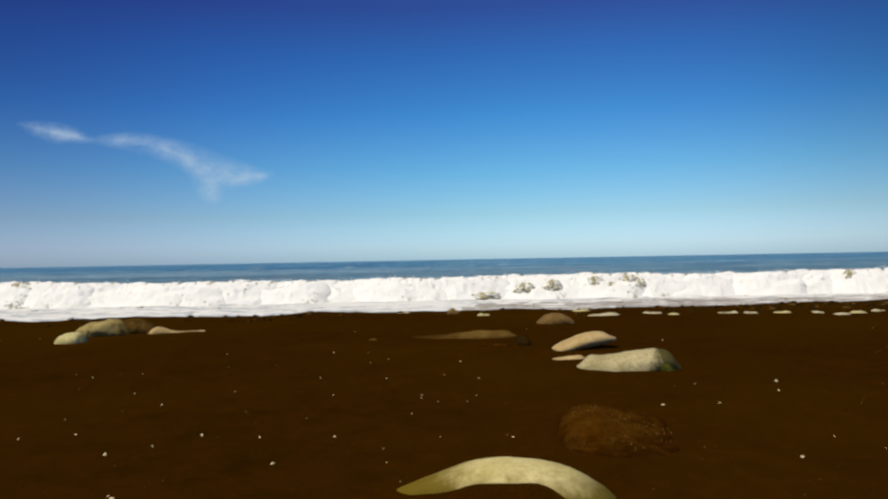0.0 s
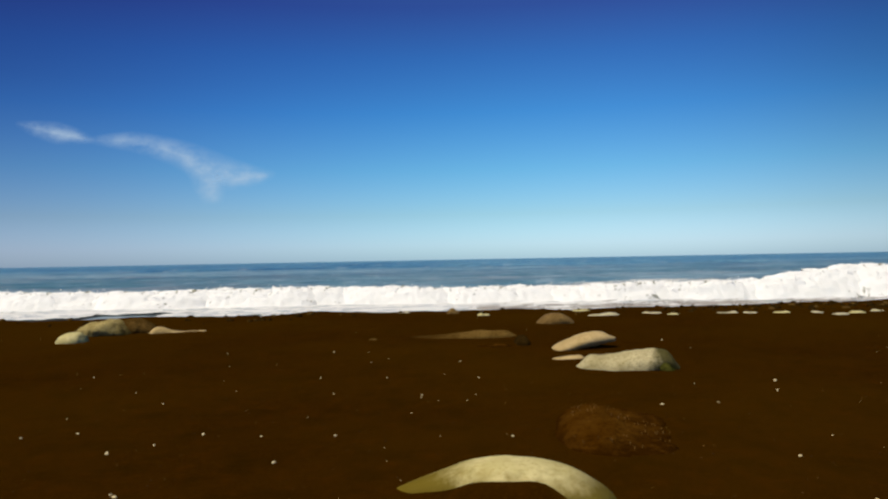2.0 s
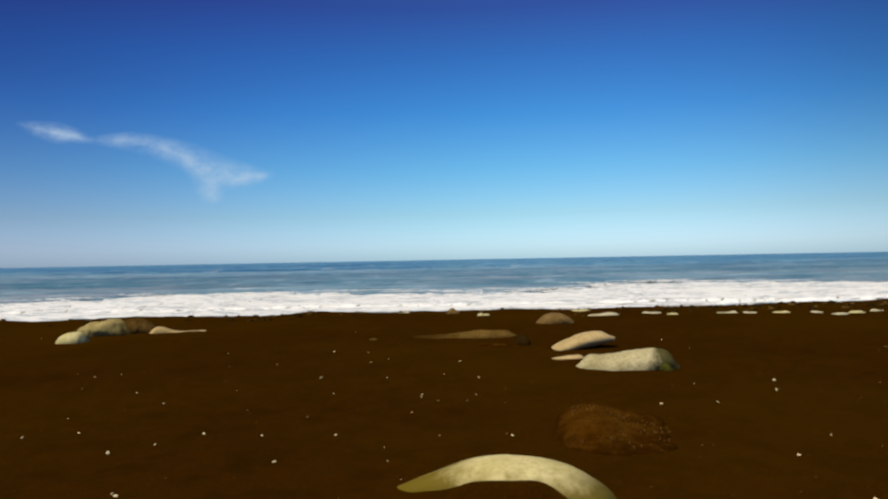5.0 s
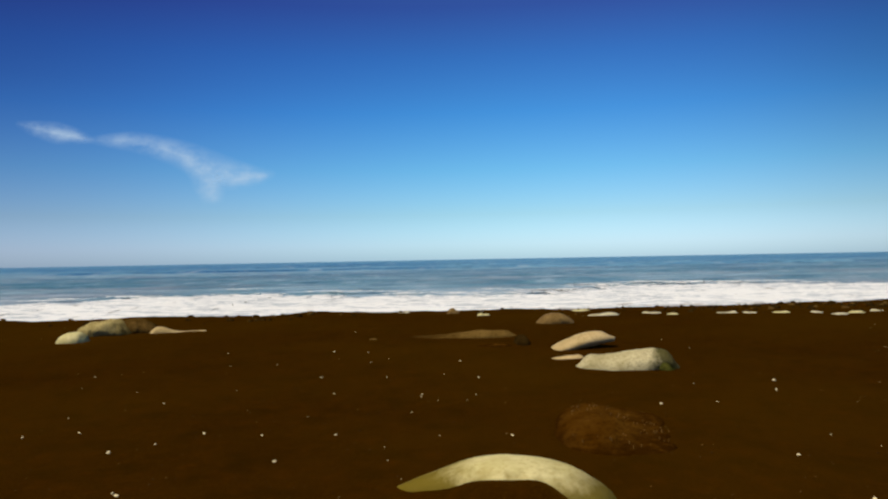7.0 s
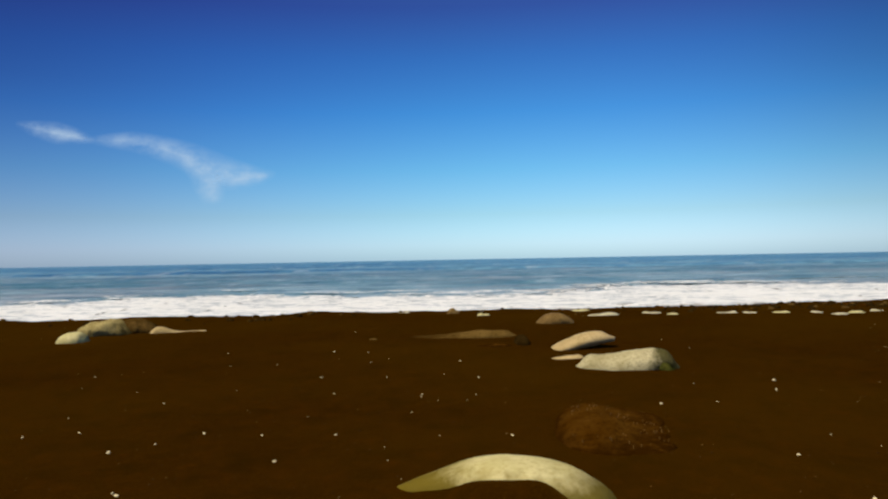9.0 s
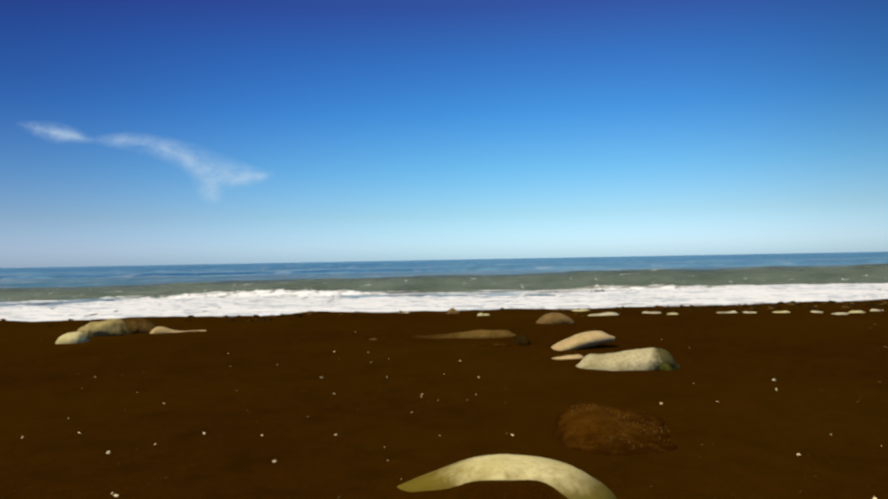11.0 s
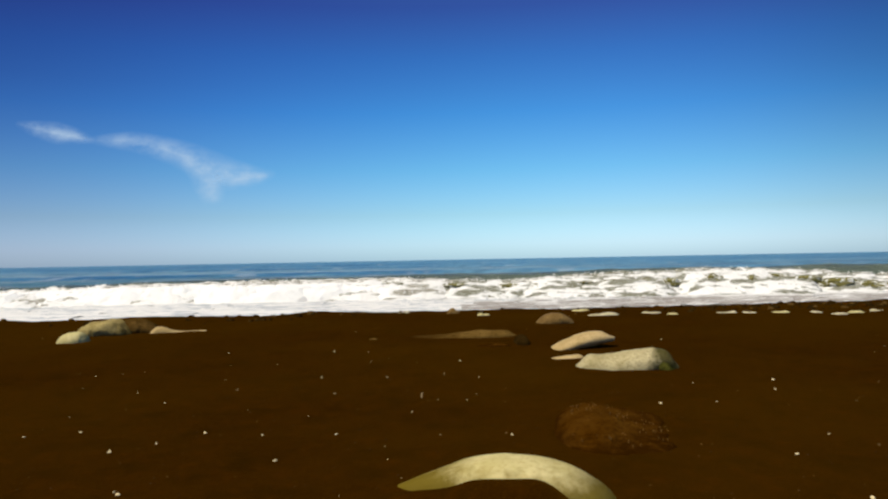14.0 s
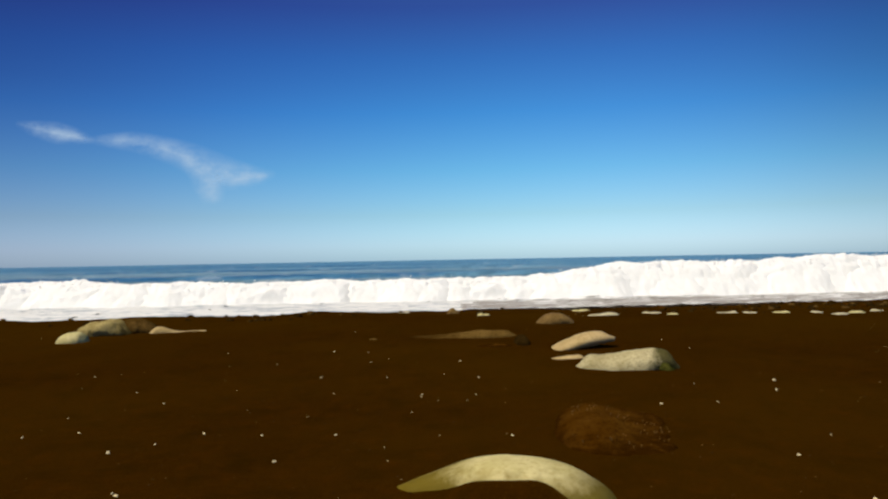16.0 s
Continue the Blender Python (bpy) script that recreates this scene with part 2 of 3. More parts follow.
HOLLOW = swell_material("olive_hollow", (0.080, 0.072, 0.012), (0.21, 0.185, 0.055), 0.52, (1.6, 2.2, 1.1), 0.08)
CLOUD = cloud_material()


# ---- mesh helpers ----
def mesh_from(name, verts, faces, mat, smooth=True):
    me = bpy.data.meshes.new(name)
    me.from_pydata([tuple(map(float, v)) for v in verts], [], faces)
    me.materials.append(mat)
    if smooth:
        me.polygons.foreach_set("use_smooth", [True] * len(me.polygons))
    me.update()
    return me


def grid_faces(rows, cols, wrap=False):
    out = []
    for i in range(rows - 1):
        for j in range(cols if wrap else cols - 1):
            k = (j + 1) % cols
            out.append((i * cols + j, i * cols + k, (i + 1) * cols + k, (i + 1) * cols + j))
    return out


def fbm(x, y, z=0.0, octaves=4):
    return noise.fractal(Vector((x, y, z)), 0.9, 2.1, octaves)


def along(profile, s):
    """Smooth value of an evenly spaced profile at s in 0..1."""
    k = s * (len(profile) - 1)
    i = min(int(k), len(profile) - 2)
    f = k - i
    a, b, c, d = (profile[min(max(i + o, 0), len(profile) - 1)] for o in (-1, 0, 1, 2))
    return b + 0.5 * f * (c - a + f * (2 * a - 5 * b + 4 * c - d + f * (3 * (b - c) + d - a)))


# ---- ground ----
def berm(x):
    """How far ahead the beach breaks away towards the water."""
    return 4.64 + 0.098 * max(-40.0, min(40.0, x)) - 0.17 * math.exp(-((x - 1.6) / 0.9) ** 2)


def sand_height(x, y):
    z = 0.0
    d = y - berm(x)
    if d > 0:
        z -= 0.16 * d * d / (d + 0.25)
    z = max(z, -3.0)
    if abs(x) < 12 and -3 < y < 12:
        z += 0.006 * fbm(x * 2.2, y * 2.2, 1.0, 3) + 0.002 * fbm(x * 14, y * 14, 4.0, 2)
        z += 0.020 * math.exp(-((x + 0.030) / 0.060) ** 2 - ((y - 0.955) / 0.045) ** 2)
        z += 0.046 * math.exp(-((x - 0.074) / 0.078) ** 4 - ((y - 0.912) / 0.052) ** 2)
        z += 0.012 * math.exp(-(d / 0.5) ** 2) * fbm(x * 2.0, 3.1, 0.0, 4)
    return z


def build_ground():
    near = list(np.arange(-6, -1.2, 0.05)) + list(np.arange(-1.2, -0.2, 0.025)) + list(np.arange(-0.2, 0.3, 0.01)) + list(np.arange(0.3, 1.2, 0.025)) + list(np.arange(1.2, 6.001, 0.05))
    out = list(np.geomspace(6.3, 4600, 34))
    xs = [-v for v in reversed(out)] + near + out
    ys = [-v for v in reversed(list(np.geomspace(0.6, 4600, 24)))] + list(np.arange(0.5, 0.8, 0.02)) + list(np.arange(0.8, 1.1, 0.01)) + list(np.arange(1.1, 1.6, 0.02)) + list(np.arange(1.6, 6.5, 0.04)) + list(np.geomspace(6.6, 4600, 60))
    verts = [(x, y, sand_height(x, y)) for y in ys for x in xs]
    ob = new("ground", mesh_from("ground", verts, grid_faces(len(ys), len(xs)), SAND))
    tagged(ob, "dark brown-black volcanic sand beach sloping into the surf", "sand", kind="structure")


def build_sea():
    ys = list(np.geomspace(10.5, 4500, 330))
    us = np.linspace(-1, 1, 261)
    verts = []
    for y in ys:
        reach = 26 + 1.25 * y
        fade = min(1.0, max(0.0, (y - 14) / 30))
        amp = (0.03 + 0.07 * fade) * (1 if y < 200 else 200 / y)
        for u in us:
            x = u * reach
            z = fbm(x * 0.10, y * 0.42, 2.0, 4) * amp + fbm(x * 0.5, y * 1.6, 7.0, 2) * amp * 0.35
            verts.append((x, y, SEA + z))
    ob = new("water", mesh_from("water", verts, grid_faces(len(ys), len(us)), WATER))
    tagged(ob, "blue choppy open sea reaching the horizon", "sea", kind="structure")


build_ground()
build_sea()


# ---- cloud ----
def wisp(spine, parent, deep=0.0):
    """A soft ribbon of cloud along a spine of (x, z, half width)."""
    verts, uvs = [], []
    n = 70
    stops = np.linspace(0, 1, len(spine))

    def at(s):
        s = min(1.0, max(0.0, s))
        return [float(np.mean([np.interp(min(1.0, max(0.0, s + d)), stops, [p[j] for p in spine]) for d in (-0.05, -0.025, 0, 0.025, 0.05)])) for j in range(3)]

    for i in range(n + 1):
        x, z, h = at(i / n)
        a, b = at(i / n - 0.04), at(i / n + 0.04)
        dx, dz = b[0] - a[0], b[1] - a[1]
        f = math.hypot(dx, dz)
        for j in range(7):
            v = (j / 6 - 0.5) * 2 * h
            verts.append((x - v * dz / f, 2500 + deep, z + v * dx / f))
            uvs.append((i / n, j / 6))
    me = mesh_from("wisp", verts, grid_faces(n + 1, 7), CLOUD)
    layer = me.uv_layers.new(name="across")
    for loop in me.loops:
        layer.data[loop.index].uv = uvs[loop.vertex_index]
    ob = new("wisp", me)
    ob.visible_shadow = False
    ob.parent = parent


def build_cloud():
    cloud = tagged(new("cloud"), "thin wispy white cloud trailing across blue sky", "cloud")
    wisp([(-1450, 492, 10), (-1385, 471, 30), (-1310, 455, 42), (-1250, 444, 34), (-1170, 424, 10)], cloud)
    wisp([(-1400, 474, 12), (-1350, 464, 22), (-1270, 446, 24), (-1210, 432, 10)], cloud, 15)
    wisp([(-1240, 434, 10), (-1130, 430, 30), (-1050, 424, 40), (-960, 400, 46), (-880, 372, 56), (-800, 330, 66), (-720, 302, 62), (-640, 298, 40), (-560, 308, 10)], cloud, 30)
    wisp([(-900, 372, 20), (-830, 312, 54), (-800, 262, 60), (-795, 200, 36)], cloud, 45)
    wisp([(-800, 296, 12), (-740, 290, 26), (-670, 296, 28), (-600, 304, 10)], cloud, 60)


build_cloud()


# ---- stones ----
def boulder(name, x, y, z, length, depth, crown, keel, mat, label, yaw=0.0, rough=0.006, seed=0, n=40, m=26, group="beach stones", taper=0.0):
    """A worn stone: length along x, depth along y, its upper and lower outline as evenly spaced heights over its foot."""
    verts = []
    for i in range(n + 1):
        s = i / n
        u = 2 * s - 1
        top, low = along(crown, s), along(keel, s)
        half = depth / 2 * max(1 - abs(u) ** 2.4, 0.0) ** 0.5 + 0.002
        half *= 1 - taper * max(0.0, 1 - s / 0.5) ** 1.5
        mid = (top + low) / 2
        for j in range(m):
            a = 2 * math.pi * j / m
            c, t = math.cos(a), math.sin(a)
            px = u * length / 2
            py = half * math.copysign(abs(c) ** 0.85, c)
            pz = mid + (top - low) / 2 * math.copysign(abs(t) ** 0.85, t)
            k = rough * fbm(px * 9 + seed, py * 9, pz * 9, 3) + rough * 0.35 * fbm(px * 45, py * 45 + seed, pz * 45, 2)
            verts.append((px + k * 0.6, py + c * k, pz + t * k))
    faces = grid_faces(n + 1, m, True) + [tuple(range(m - 1, -1, -1)), tuple(range(n * m, n * m + m))]
    ob = new(name, mesh_from(name, verts, faces, mat))
    ob.matrix_world = pose(x, y, z, 0, 0, yaw)
    return tagged(ob, label, "stone", group)


def build_stones():
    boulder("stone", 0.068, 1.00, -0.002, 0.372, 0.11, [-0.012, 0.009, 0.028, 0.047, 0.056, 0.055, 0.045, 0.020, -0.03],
            [-0.03, -0.02, -0.02, -0.02, -0.02, -0.02, -0.02, -0.02, -0.05], PALE_OLIVE,
            "smooth pale beige stone, olive at its ends and foot, half sunk in sand", yaw=-17, seed=1, rough=0.002, taper=0.9, n=56)
    notched = boulder("stone", 0.527, 2.145, 0, 0.300, 0.135, [0.002, 0.034, 0.038, 0.040, 0.043, 0.049, 0.053, 0.046, -0.012],
            [-0.03, -0.035, -0.04, -0.04, -0.04, -0.034, -0.016, -0.006, -0.03], OLIVE,
            "long grey-green stone with notch painted dark as shade, lying on sand", yaw=-13, seed=2, rough=0.007)
    # Added lump, coloured as the shade in the notch.
    notch_shade = boulder("notch_shade", 0.104, -0.046, 0.010, 0.050, 0.046, [-0.014, 0.006, 0.014, 0.012, 0.002, -0.014], [-0.02] * 6, NOTCH_SHADE,
                   "dark green lump painted as the shade in a notch", yaw=-25, seed=31, rough=0.009, n=20, m=14)
    notch_shade.parent = notched
    for key in ("category", "group"):
        del notch_shade[key]
    boulder("stone", 0.385, 2.36, 0, 0.13, 0.05, [-0.008, -0.001, 0.003, 0.007, 0.009, 0.010, -0.005], [-0.02] * 7, WARM,
            "thin pale sliver of stone behind a grey-green stone", seed=12, rough=0.002)
    boulder("stone", 0.475, 2.62, 0, 0.25, 0.14, [-0.015, 0.010, 0.030, 0.047, 0.056, 0.054, 0.036],
            [-0.03, -0.02, -0.01, 0.0, 0.008, 0.016, 0.022], WARM,
            "pinkish beige rounded stone tilted in the sand", seed=3, rough=0.004)
    boulder("stone", 0.545, 3.65, 0, 0.20, 0.16, [0.0, 0.03, 0.046, 0.050, 0.044, 0.025, -0.01],
            [-0.03] * 7, RUST, "rusty brown dome-shaped stone buried in sand", seed=4)
    boulder("stone", -1.580, 3.13, 0, 0.135, 0.11, [-0.01, 0.024, 0.038, 0.042, 0.040, 0.030, -0.01],
            [-0.04] * 7, PALE, "small beige stone against a larger boulder", seed=5)
    boulder("stone", -1.59, 3.44, 0, 0.27, 0.18, [-0.01, 0.034, 0.052, 0.060, 0.070, 0.074, 0.05, -0.01],
            [-0.03, -0.03, -0.03, -0.03, -0.02, -0.02, -0.02, -0.02], DULL, "olive-beige boulder half buried in dark sand", seed=6, rough=0.016)
    boulder("stone", -1.475, 3.53, 0, 0.25, 0.15, [-0.01, 0.05, 0.068, 0.070, 0.060, 0.036, -0.01],
            [-0.03] * 7, TAN, "dark sand-caked stone beside an olive boulder", seed=7, rough=0.008)
    boulder("stone", -1.255, 3.50, 0, 0.30, 0.07, [-0.01, 0.026, 0.030, 0.015, 0.006, 0.005, 0.005, 0.004, -0.01],
            [-0.03] * 9, WARM, "flat beige stone nearly covered by sand", yaw=24, seed=8, rough=0.003)
    boulder("stone", 0.06, 3.06, 0, 0.52, 0.16, [-0.01, 0.004, 0.008, 0.012, 0.018, 0.024, 0.025, 0.022, -0.01],
            [-0.03] * 9, SLAB, "broad flat slab dusted with dark sand", yaw=-3, seed=9, rough=0.006)
    boulder("stone", 0.180, 2.74, 0, 0.17, 0.06, [-0.01, -0.001, 0.002, 0.005, 0.006, 0.003, -0.01], [-0.03] * 7, CRUST,
            "low tan ridge of stone showing through sand", yaw=-6, seed=15, rough=0.003)
    boulder("stone", -0.292, 3.00, 0, 0.055, 0.04, [-0.005, 0.006, 0.008, 0.005, -0.005], [-0.02] * 5, TAN,
            "small tan stone almost covered by sand", seed=16, rough=0.002, n=16, m=12)
    # Added dark lump in place of the shadow patch beside the slab.
    boulder("stone", 0.290, 2.82, 0, 0.075, 0.20, [-0.01, 0.016, 0.026, 0.020, -0.01], [-0.03] * 5, BLACK,
            "dark rounded lump standing in for a shadow beside a sandy slab", seed=14, rough=0.004)
    profile = [-0.012, 0.010, 0.022, 0.024, 0.017, 0.011, 0.008, 0.004, -0.012]
    crusted = boulder("stone", 0.308, 1.385, 0, 0.245, 0.40, profile, [-0.03] * 9, CRUST,
                      "reddish brown stone just showing through sand", yaw=-8, seed=10, rough=0.011)
    rng = random.Random(77)
    verts, faces = [], []
    for _ in range(130):
        k, c, r = rng.uniform(0.12, 0.92) ** 0.8, rng.uniform(-0.85, 0.85), rng.uniform(0.0006, 0.0013)
        half = 0.20 * max(1 - abs(2 * k - 1) ** 2.4, 0.0) ** 0.5
        top = along(profile, k)
        x, y = (2 * k - 1) * 0.1225, half * c
        z = (top - 0.03) / 2 + (top + 0.03) / 2 * (1 - abs(c) ** 2.35) ** 0.425
        first = len(verts)
        verts += [(x + r, y, z), (x, y + r, z), (x - r, y, z), (x, y - r, z), (x, y, z + 0.001 + r), (x, y, z - 0.01)]
        for a in range(4):
            faces += [(first + a, first + (a + 1) % 4, first + 4), (first + (a + 1) % 4, first + a, first + 5)]
    grains = new("grains", mesh_from("grains", verts, faces, GOLD, False))
    grains.parent = crusted
    tagged(grains, "golden grains stuck to the stone", kind="stuff")


build_stones()


def build_far_stones():
    rng = random.Random(5)
    spots = [(0.81, 4.4, 0.09), (0.86, 4.03, 0.15), (1.16, 4.13, 0.11), (1.25, 4.02, 0.06), (1.54, 4.03, 0.12), (1.66, 4.0, 0.07),
             (1.82, 4.0, 0.08), (2.02, 3.99, 0.06), (2.07, 3.85, 0.07), (2.21, 3.94, 0.06), (2.35, 3.99, 0.07), 
             (-0.26, 4.49, 0.08), (0.22, 4.23, 0.06), (-0.51, 4.55, 0.05), (-0.76, 4.22, 0.03)]
    for i, (x, y, length) in enumerate(spots):
        h = 0.050 * length + 0.002
        crown = [-0.004] + [h * rng.uniform(0.25, 1.25) for _ in range(4)] + [-0.004]
        boulder("stone", x, y + 0.03, 0, length * rng.uniform(1.1, 1.5), 0.055, crown, [-0.012] * 6,
                CHALK if i % 3 else PALE, "flat pale pebble lying near the berm edge", yaw=rng.uniform(-12, 12),
                seed=20 + i, rough=0.007, n=24, m=14, group="pale pebbles on the berm")
    boulder("stone", 0.050, 4.48, -0.004, 0.10, 0.07, [-0.01, 0.012, 0.026, 0.030, 0.018, 0.010, -0.01], [-0.02] * 7, RUST,
            "small peaked brown stone on the crest of the berm", seed=17, rough=0.006, n=22, m=14)
    for i in range(46):
        x = rng.uniform(1.25, 2.75)
        y = rng.uniform(4.05, 4.42) + 0.06 * x
        length = rng.uniform(0.025, 0.060)
        h = length * rng.uniform(0.18, 0.34)
        boulder("pebble", x, y, sand_height(x, y), length, length * 0.8, [-0.004, h * rng.uniform(0.5, 1), h, h * rng.uniform(0.4, 1), -0.004], [-0.01] * 5,
                (BLACK, CRUST, BLACK, BLACK, CRUST, BLACK, TAN)[i % 7], "dark weathered pebble among others behind the berm edge", yaw=rng.uniform(-60, 60),
                seed=400 + i, rough=0.005, n=14, m=10, group="dark pebbles on the berm")
    for i in range(230):
        x = rng.uniform(-3.4, 3.8) if i < 70 else (rng.uniform(1.5, 3.7) if i < 125 else rng.uniform(-1.5, -0.5))
        if i >= 150:
            x = rng.uniform(0.6, 3.8)
        y = berm(x) - abs(rng.gauss(0, 0.3 if i < 150 else 0.12)) + 0.05
        length = rng.choice((0.02, 0.024, 0.03, 0.035, 0.05)) * rng.uniform(0.8, 1.2)
        length *= 1.0 if i < 150 else 0.7
        h = length * rng.uniform(0.2, 0.4)
        boulder("pebble", x, y, sand_height(x, y), length, length * 0.8, [-0.004, h * 0.8, h, h * 0.7, -0.004], [-0.01] * 5,
                (BLACK, BLACK, BLACK, TAN, BLACK)[i % 5], "small dark pebble on the crest of the berm", yaw=rng.uniform(-90, 90), seed=60 + i, rough=0.003,
                n=12, m=10, group="dark pebbles on the berm")


build_far_stones()


def build_specks():
    rng = random.Random(8)
    spots = [(-0.463, 1.034), (-0.457, 1.394), (-0.279, 1.195), (0.818, 1.85), (0.769, 1.728), (0.556, 0.968), (-0.397, 2.633),
             (-0.237, 2.337), (-0.271, 2.598), (0.045, 2.337), (0.088, 2.016), (-0.346, 2.047), (-0.532, 1.88), (-0.783, 1.874),
             (-1.002, 2.113), (-0.654, 1.714), (-0.521, 1.322), (-0.572, 1.249), (-0.793, 1.384), (-0.699, 1.408), (0.117, 1.336),
             (-0.206, 1.37), (0.465, 1.607), (0.394, 1.414), (0.585, 1.602), (0.561, 1.187), (0.821, 2.815), (1.776, 3.088),
             (-0.776, 2.641), (-0.059, 1.761), (-0.343, 1.371), (-0.161, 2.016), (0.608, 1.823), (-0.473, 1.045), (-0.577, 1.262)]
    for i, (x, y) in enumerate(spots):
        length = rng.uniform(0.0020, 0.0034) * (1.9 if i in (0, 1, 2, 3, 5) else 1.4 if i in (4, 6, 17, 22, 26) else 1.0)
        boulder("pebble", x, y, sand_height(x, y), length, length * 0.9, [0, length * 0.6, length * 0.7, length * 0.5, 0], [-0.002] * 5,
                GLINT, "tiny white pebble shining on dark sand", yaw=rng.uniform(-90, 90), seed=200 + i, rough=0.0006,
                n=8, m=8, group="white pebbles in the sand")
    verts, faces = [], []
    for i in range(1200):
        y = 0.7 + 3.6 * rng.random() ** 1.6
        x = rng.uniform(-0.75, 0.75) * (y + 0.2)
        r = rng.uniform(0.0008, 0.0022)
        z = sand_height(x, y)
        k = len(verts)
        for dx, dy, dz in ((1, 0, 0), (0, 1, 0), (-1, 0, 0), (0, -1, 0), (0, 0, 1), (0, 0, -1)):
            verts.append((x + dx * r * rng.uniform(0.7, 1.3), y + dy * r, z + r * 0.3 + dz * r * rng.uniform(0.6, 1)))
        for a in range(4):
            faces += [(k + a, k + (a + 1) % 4, k + 4), (k + (a + 1) % 4, k + a, k + 5)]
    m, n = material("coarse_grains")
    rnd = n.add("ShaderNodeNewGeometry").outputs["Random Per Island"]
    c = n.ramp(rnd, [(0.0, (0.025, 0.010, 0.001)), (0.7, (0.06, 0.028, 0.006)), (0.93, (0.12, 0.06, 0.012)), (0.995, (0.75, 0.58, 0.30))])
    finish(n, n.add("ShaderNodeBsdfPrincipled", {"Base Color": c, "Roughness": 0.8, "Specular IOR Level": 0.05}))
    ob = new("sand_grains", mesh_from("sand_grains", verts, faces, m, False))
    tagged(ob, "scattered coarse grains glinting on dark sand", "sand grains", kind="stuff")


build_specks()


# ---- surf ----
def heap_mesh(seed, mat, run=1.7, relief=0.75, width=2.9, fall=1.7):
    """A billowing heap of foam that spills `run` metres forward; its crest lies at height 0."""
    n, m = 60, 48
    verts = []
    for i in range(n + 1):
        u = 2 * i / n - 1
        x = u * width / 2
        end = 0.20 * abs(u) ** 3
        for j in range(m + 1):
            v = 2 * j / m - 1            # -1 at the front foot, 1 at the back foot
            if v < 0:
                y, z = run * v * (0.55 + 0.45 * v * v), -fall * abs(v) ** 1.7
            else:
                y, z = 0.8 * v, -fall * v ** 1.6
            p = Vector((x * 1.5 + seed * 7, y * 2.4, z * 3.8))
            b = noise.noise(p) * 0.10 + abs(noise.noise(p * 2.3)) * 0.10 + abs(noise.noise(p * 5.1)) * 0.06 + abs(noise.noise(p * 11)) * 0.035 - 0.06
            b *= relief
            lift = 1 - 0.5 * abs(v)
            verts.append((x + 0.3 * b * u, y * (1 - 0.08 * u * u) + 0.45 * abs(u) ** 5 + (b if v > 0 else -b) * 0.9 * abs(v) ** 0.5, z - end + b * lift))
    return mesh_from("foam_crest", verts, [f[::-1] for f in grid_faces(n + 1, m + 1)], mat)


def spray_mesh(seed):
    rng = random.Random(seed)
    bm = bmesh.new()
    for i in range(60):
        x = rng.uniform(-1.0, 1.0)
        z = rng.expovariate(1 / 0.035) - 0.05 - 0.3 * abs(x) ** 2.5
        r = rng.uniform(0.006, 0.022) * (0.5 if z > 0.06 else 1)
        bmesh.ops.create_icosphere(bm, subdivisions=1, radius=r, matrix=Matrix.Translation((x, rng.uniform(-0.4, 0.3), z)))
    me = bpy.data.meshes.new("spray")
    bm.to_mesh(me)
    bm.free()
    me.materials.append(FOAM)
    return me


HEAPS = [heap_mesh(k, FOAM) for k in range(7)]
CHURNED = [heap_mesh(k + 40, CHURN) for k in range(7)]
SLOPES = [heap_mesh(k + 20, SPILL, 2.6, 0.75, 3.0, 1.3) for k in range(7)]
DENSE = [heap_mesh(k + 30, THICK, 2.6, 0.75, 3.0, 1.3) for k in range(7)]
SPRAYS = [spray_mesh(k) for k in range(5)]


def foam_set(label, group, meshes, seed, thick=None):
    """A row of foam heaps across the bay, one a metre; thick: other meshes for its older half, where x is below 0.5."""
    rng = random.Random(seed)
    out = []
    for i in range(39):
        kind_of = thick if thick and i < 20 else meshes
        ob = new("foam_crest", kind_of[(i * 3 + rng.randrange(2)) % 7])
        kid = new("spray", SPRAYS[i % 5])
        kid.parent = ob
        tagged(kid, kind="stuff")
        tagged(ob, label, "sea foam", group)
        out.append((ob, -19.0 + i + rng.uniform(-0.25, 0.25), rng.uniform(0, 6.28)))
    return out


SPENT = foam_set("white foam crest of a spent breaker", "foam of the spent breaker", CHURNED, 3)
RISING = foam_set("streaked foam spilling down a green wave face", "foam on the new wave", SLOPES, 4, DENSE)
BURST = foam_set("dense white foam bursting from a plunging wave", "foam of the plunging wave", HEAPS, 5)


def carpet_mesh(seed):
    """A flat carpet of foam, 3 m wide and 15 m long, torn into lace at its seaward edge (local y = 0)."""
    cols, rows = 34, 170
    verts, faces = [], []
    for i in range(rows + 1):
        y = -15 + 16.5 * i / rows
        for j in range(cols + 1):
            x = -1.7 + 3.4 * j / cols
            verts.append((x, y, 0.05 + 0.035 * fbm(x * 1.1 + seed * 5, y * 1.3, 0, 3) + 0.02 * fbm(x * 5, y * 6, seed, 2)))
    for i in range(rows):
        for j in range(cols):
            x, y, _ = verts[i * (cols + 1) + j]
            hole = fbm(x * 1.3 + seed * 9, y * 2.6, 3.0, 4)
            if y < -4 or hole > (y + 1.4) * 0.45 + 0.9 * max(0, abs(x) - 1.3):
                k = i * (cols + 1) + j
                faces.append((k, k + 1, k + cols + 2, k + cols + 1))
    me = mesh_from("foam_carpet", verts, faces, LACE)
    return me


CARPETS = [carpet_mesh(k) for k in range(5)]


def build_carpets():
    out = []
    for i in range(17):
        ob = new("foam_carpet", CARPETS[i % 5])
        tagged(ob, "flat sheet of white foam on the shallows", "sea foam", "foam sheets on the shallows")
        out.append((ob, -21.6 + 2.7 * i))
    return out


FLATS = build_carpets()


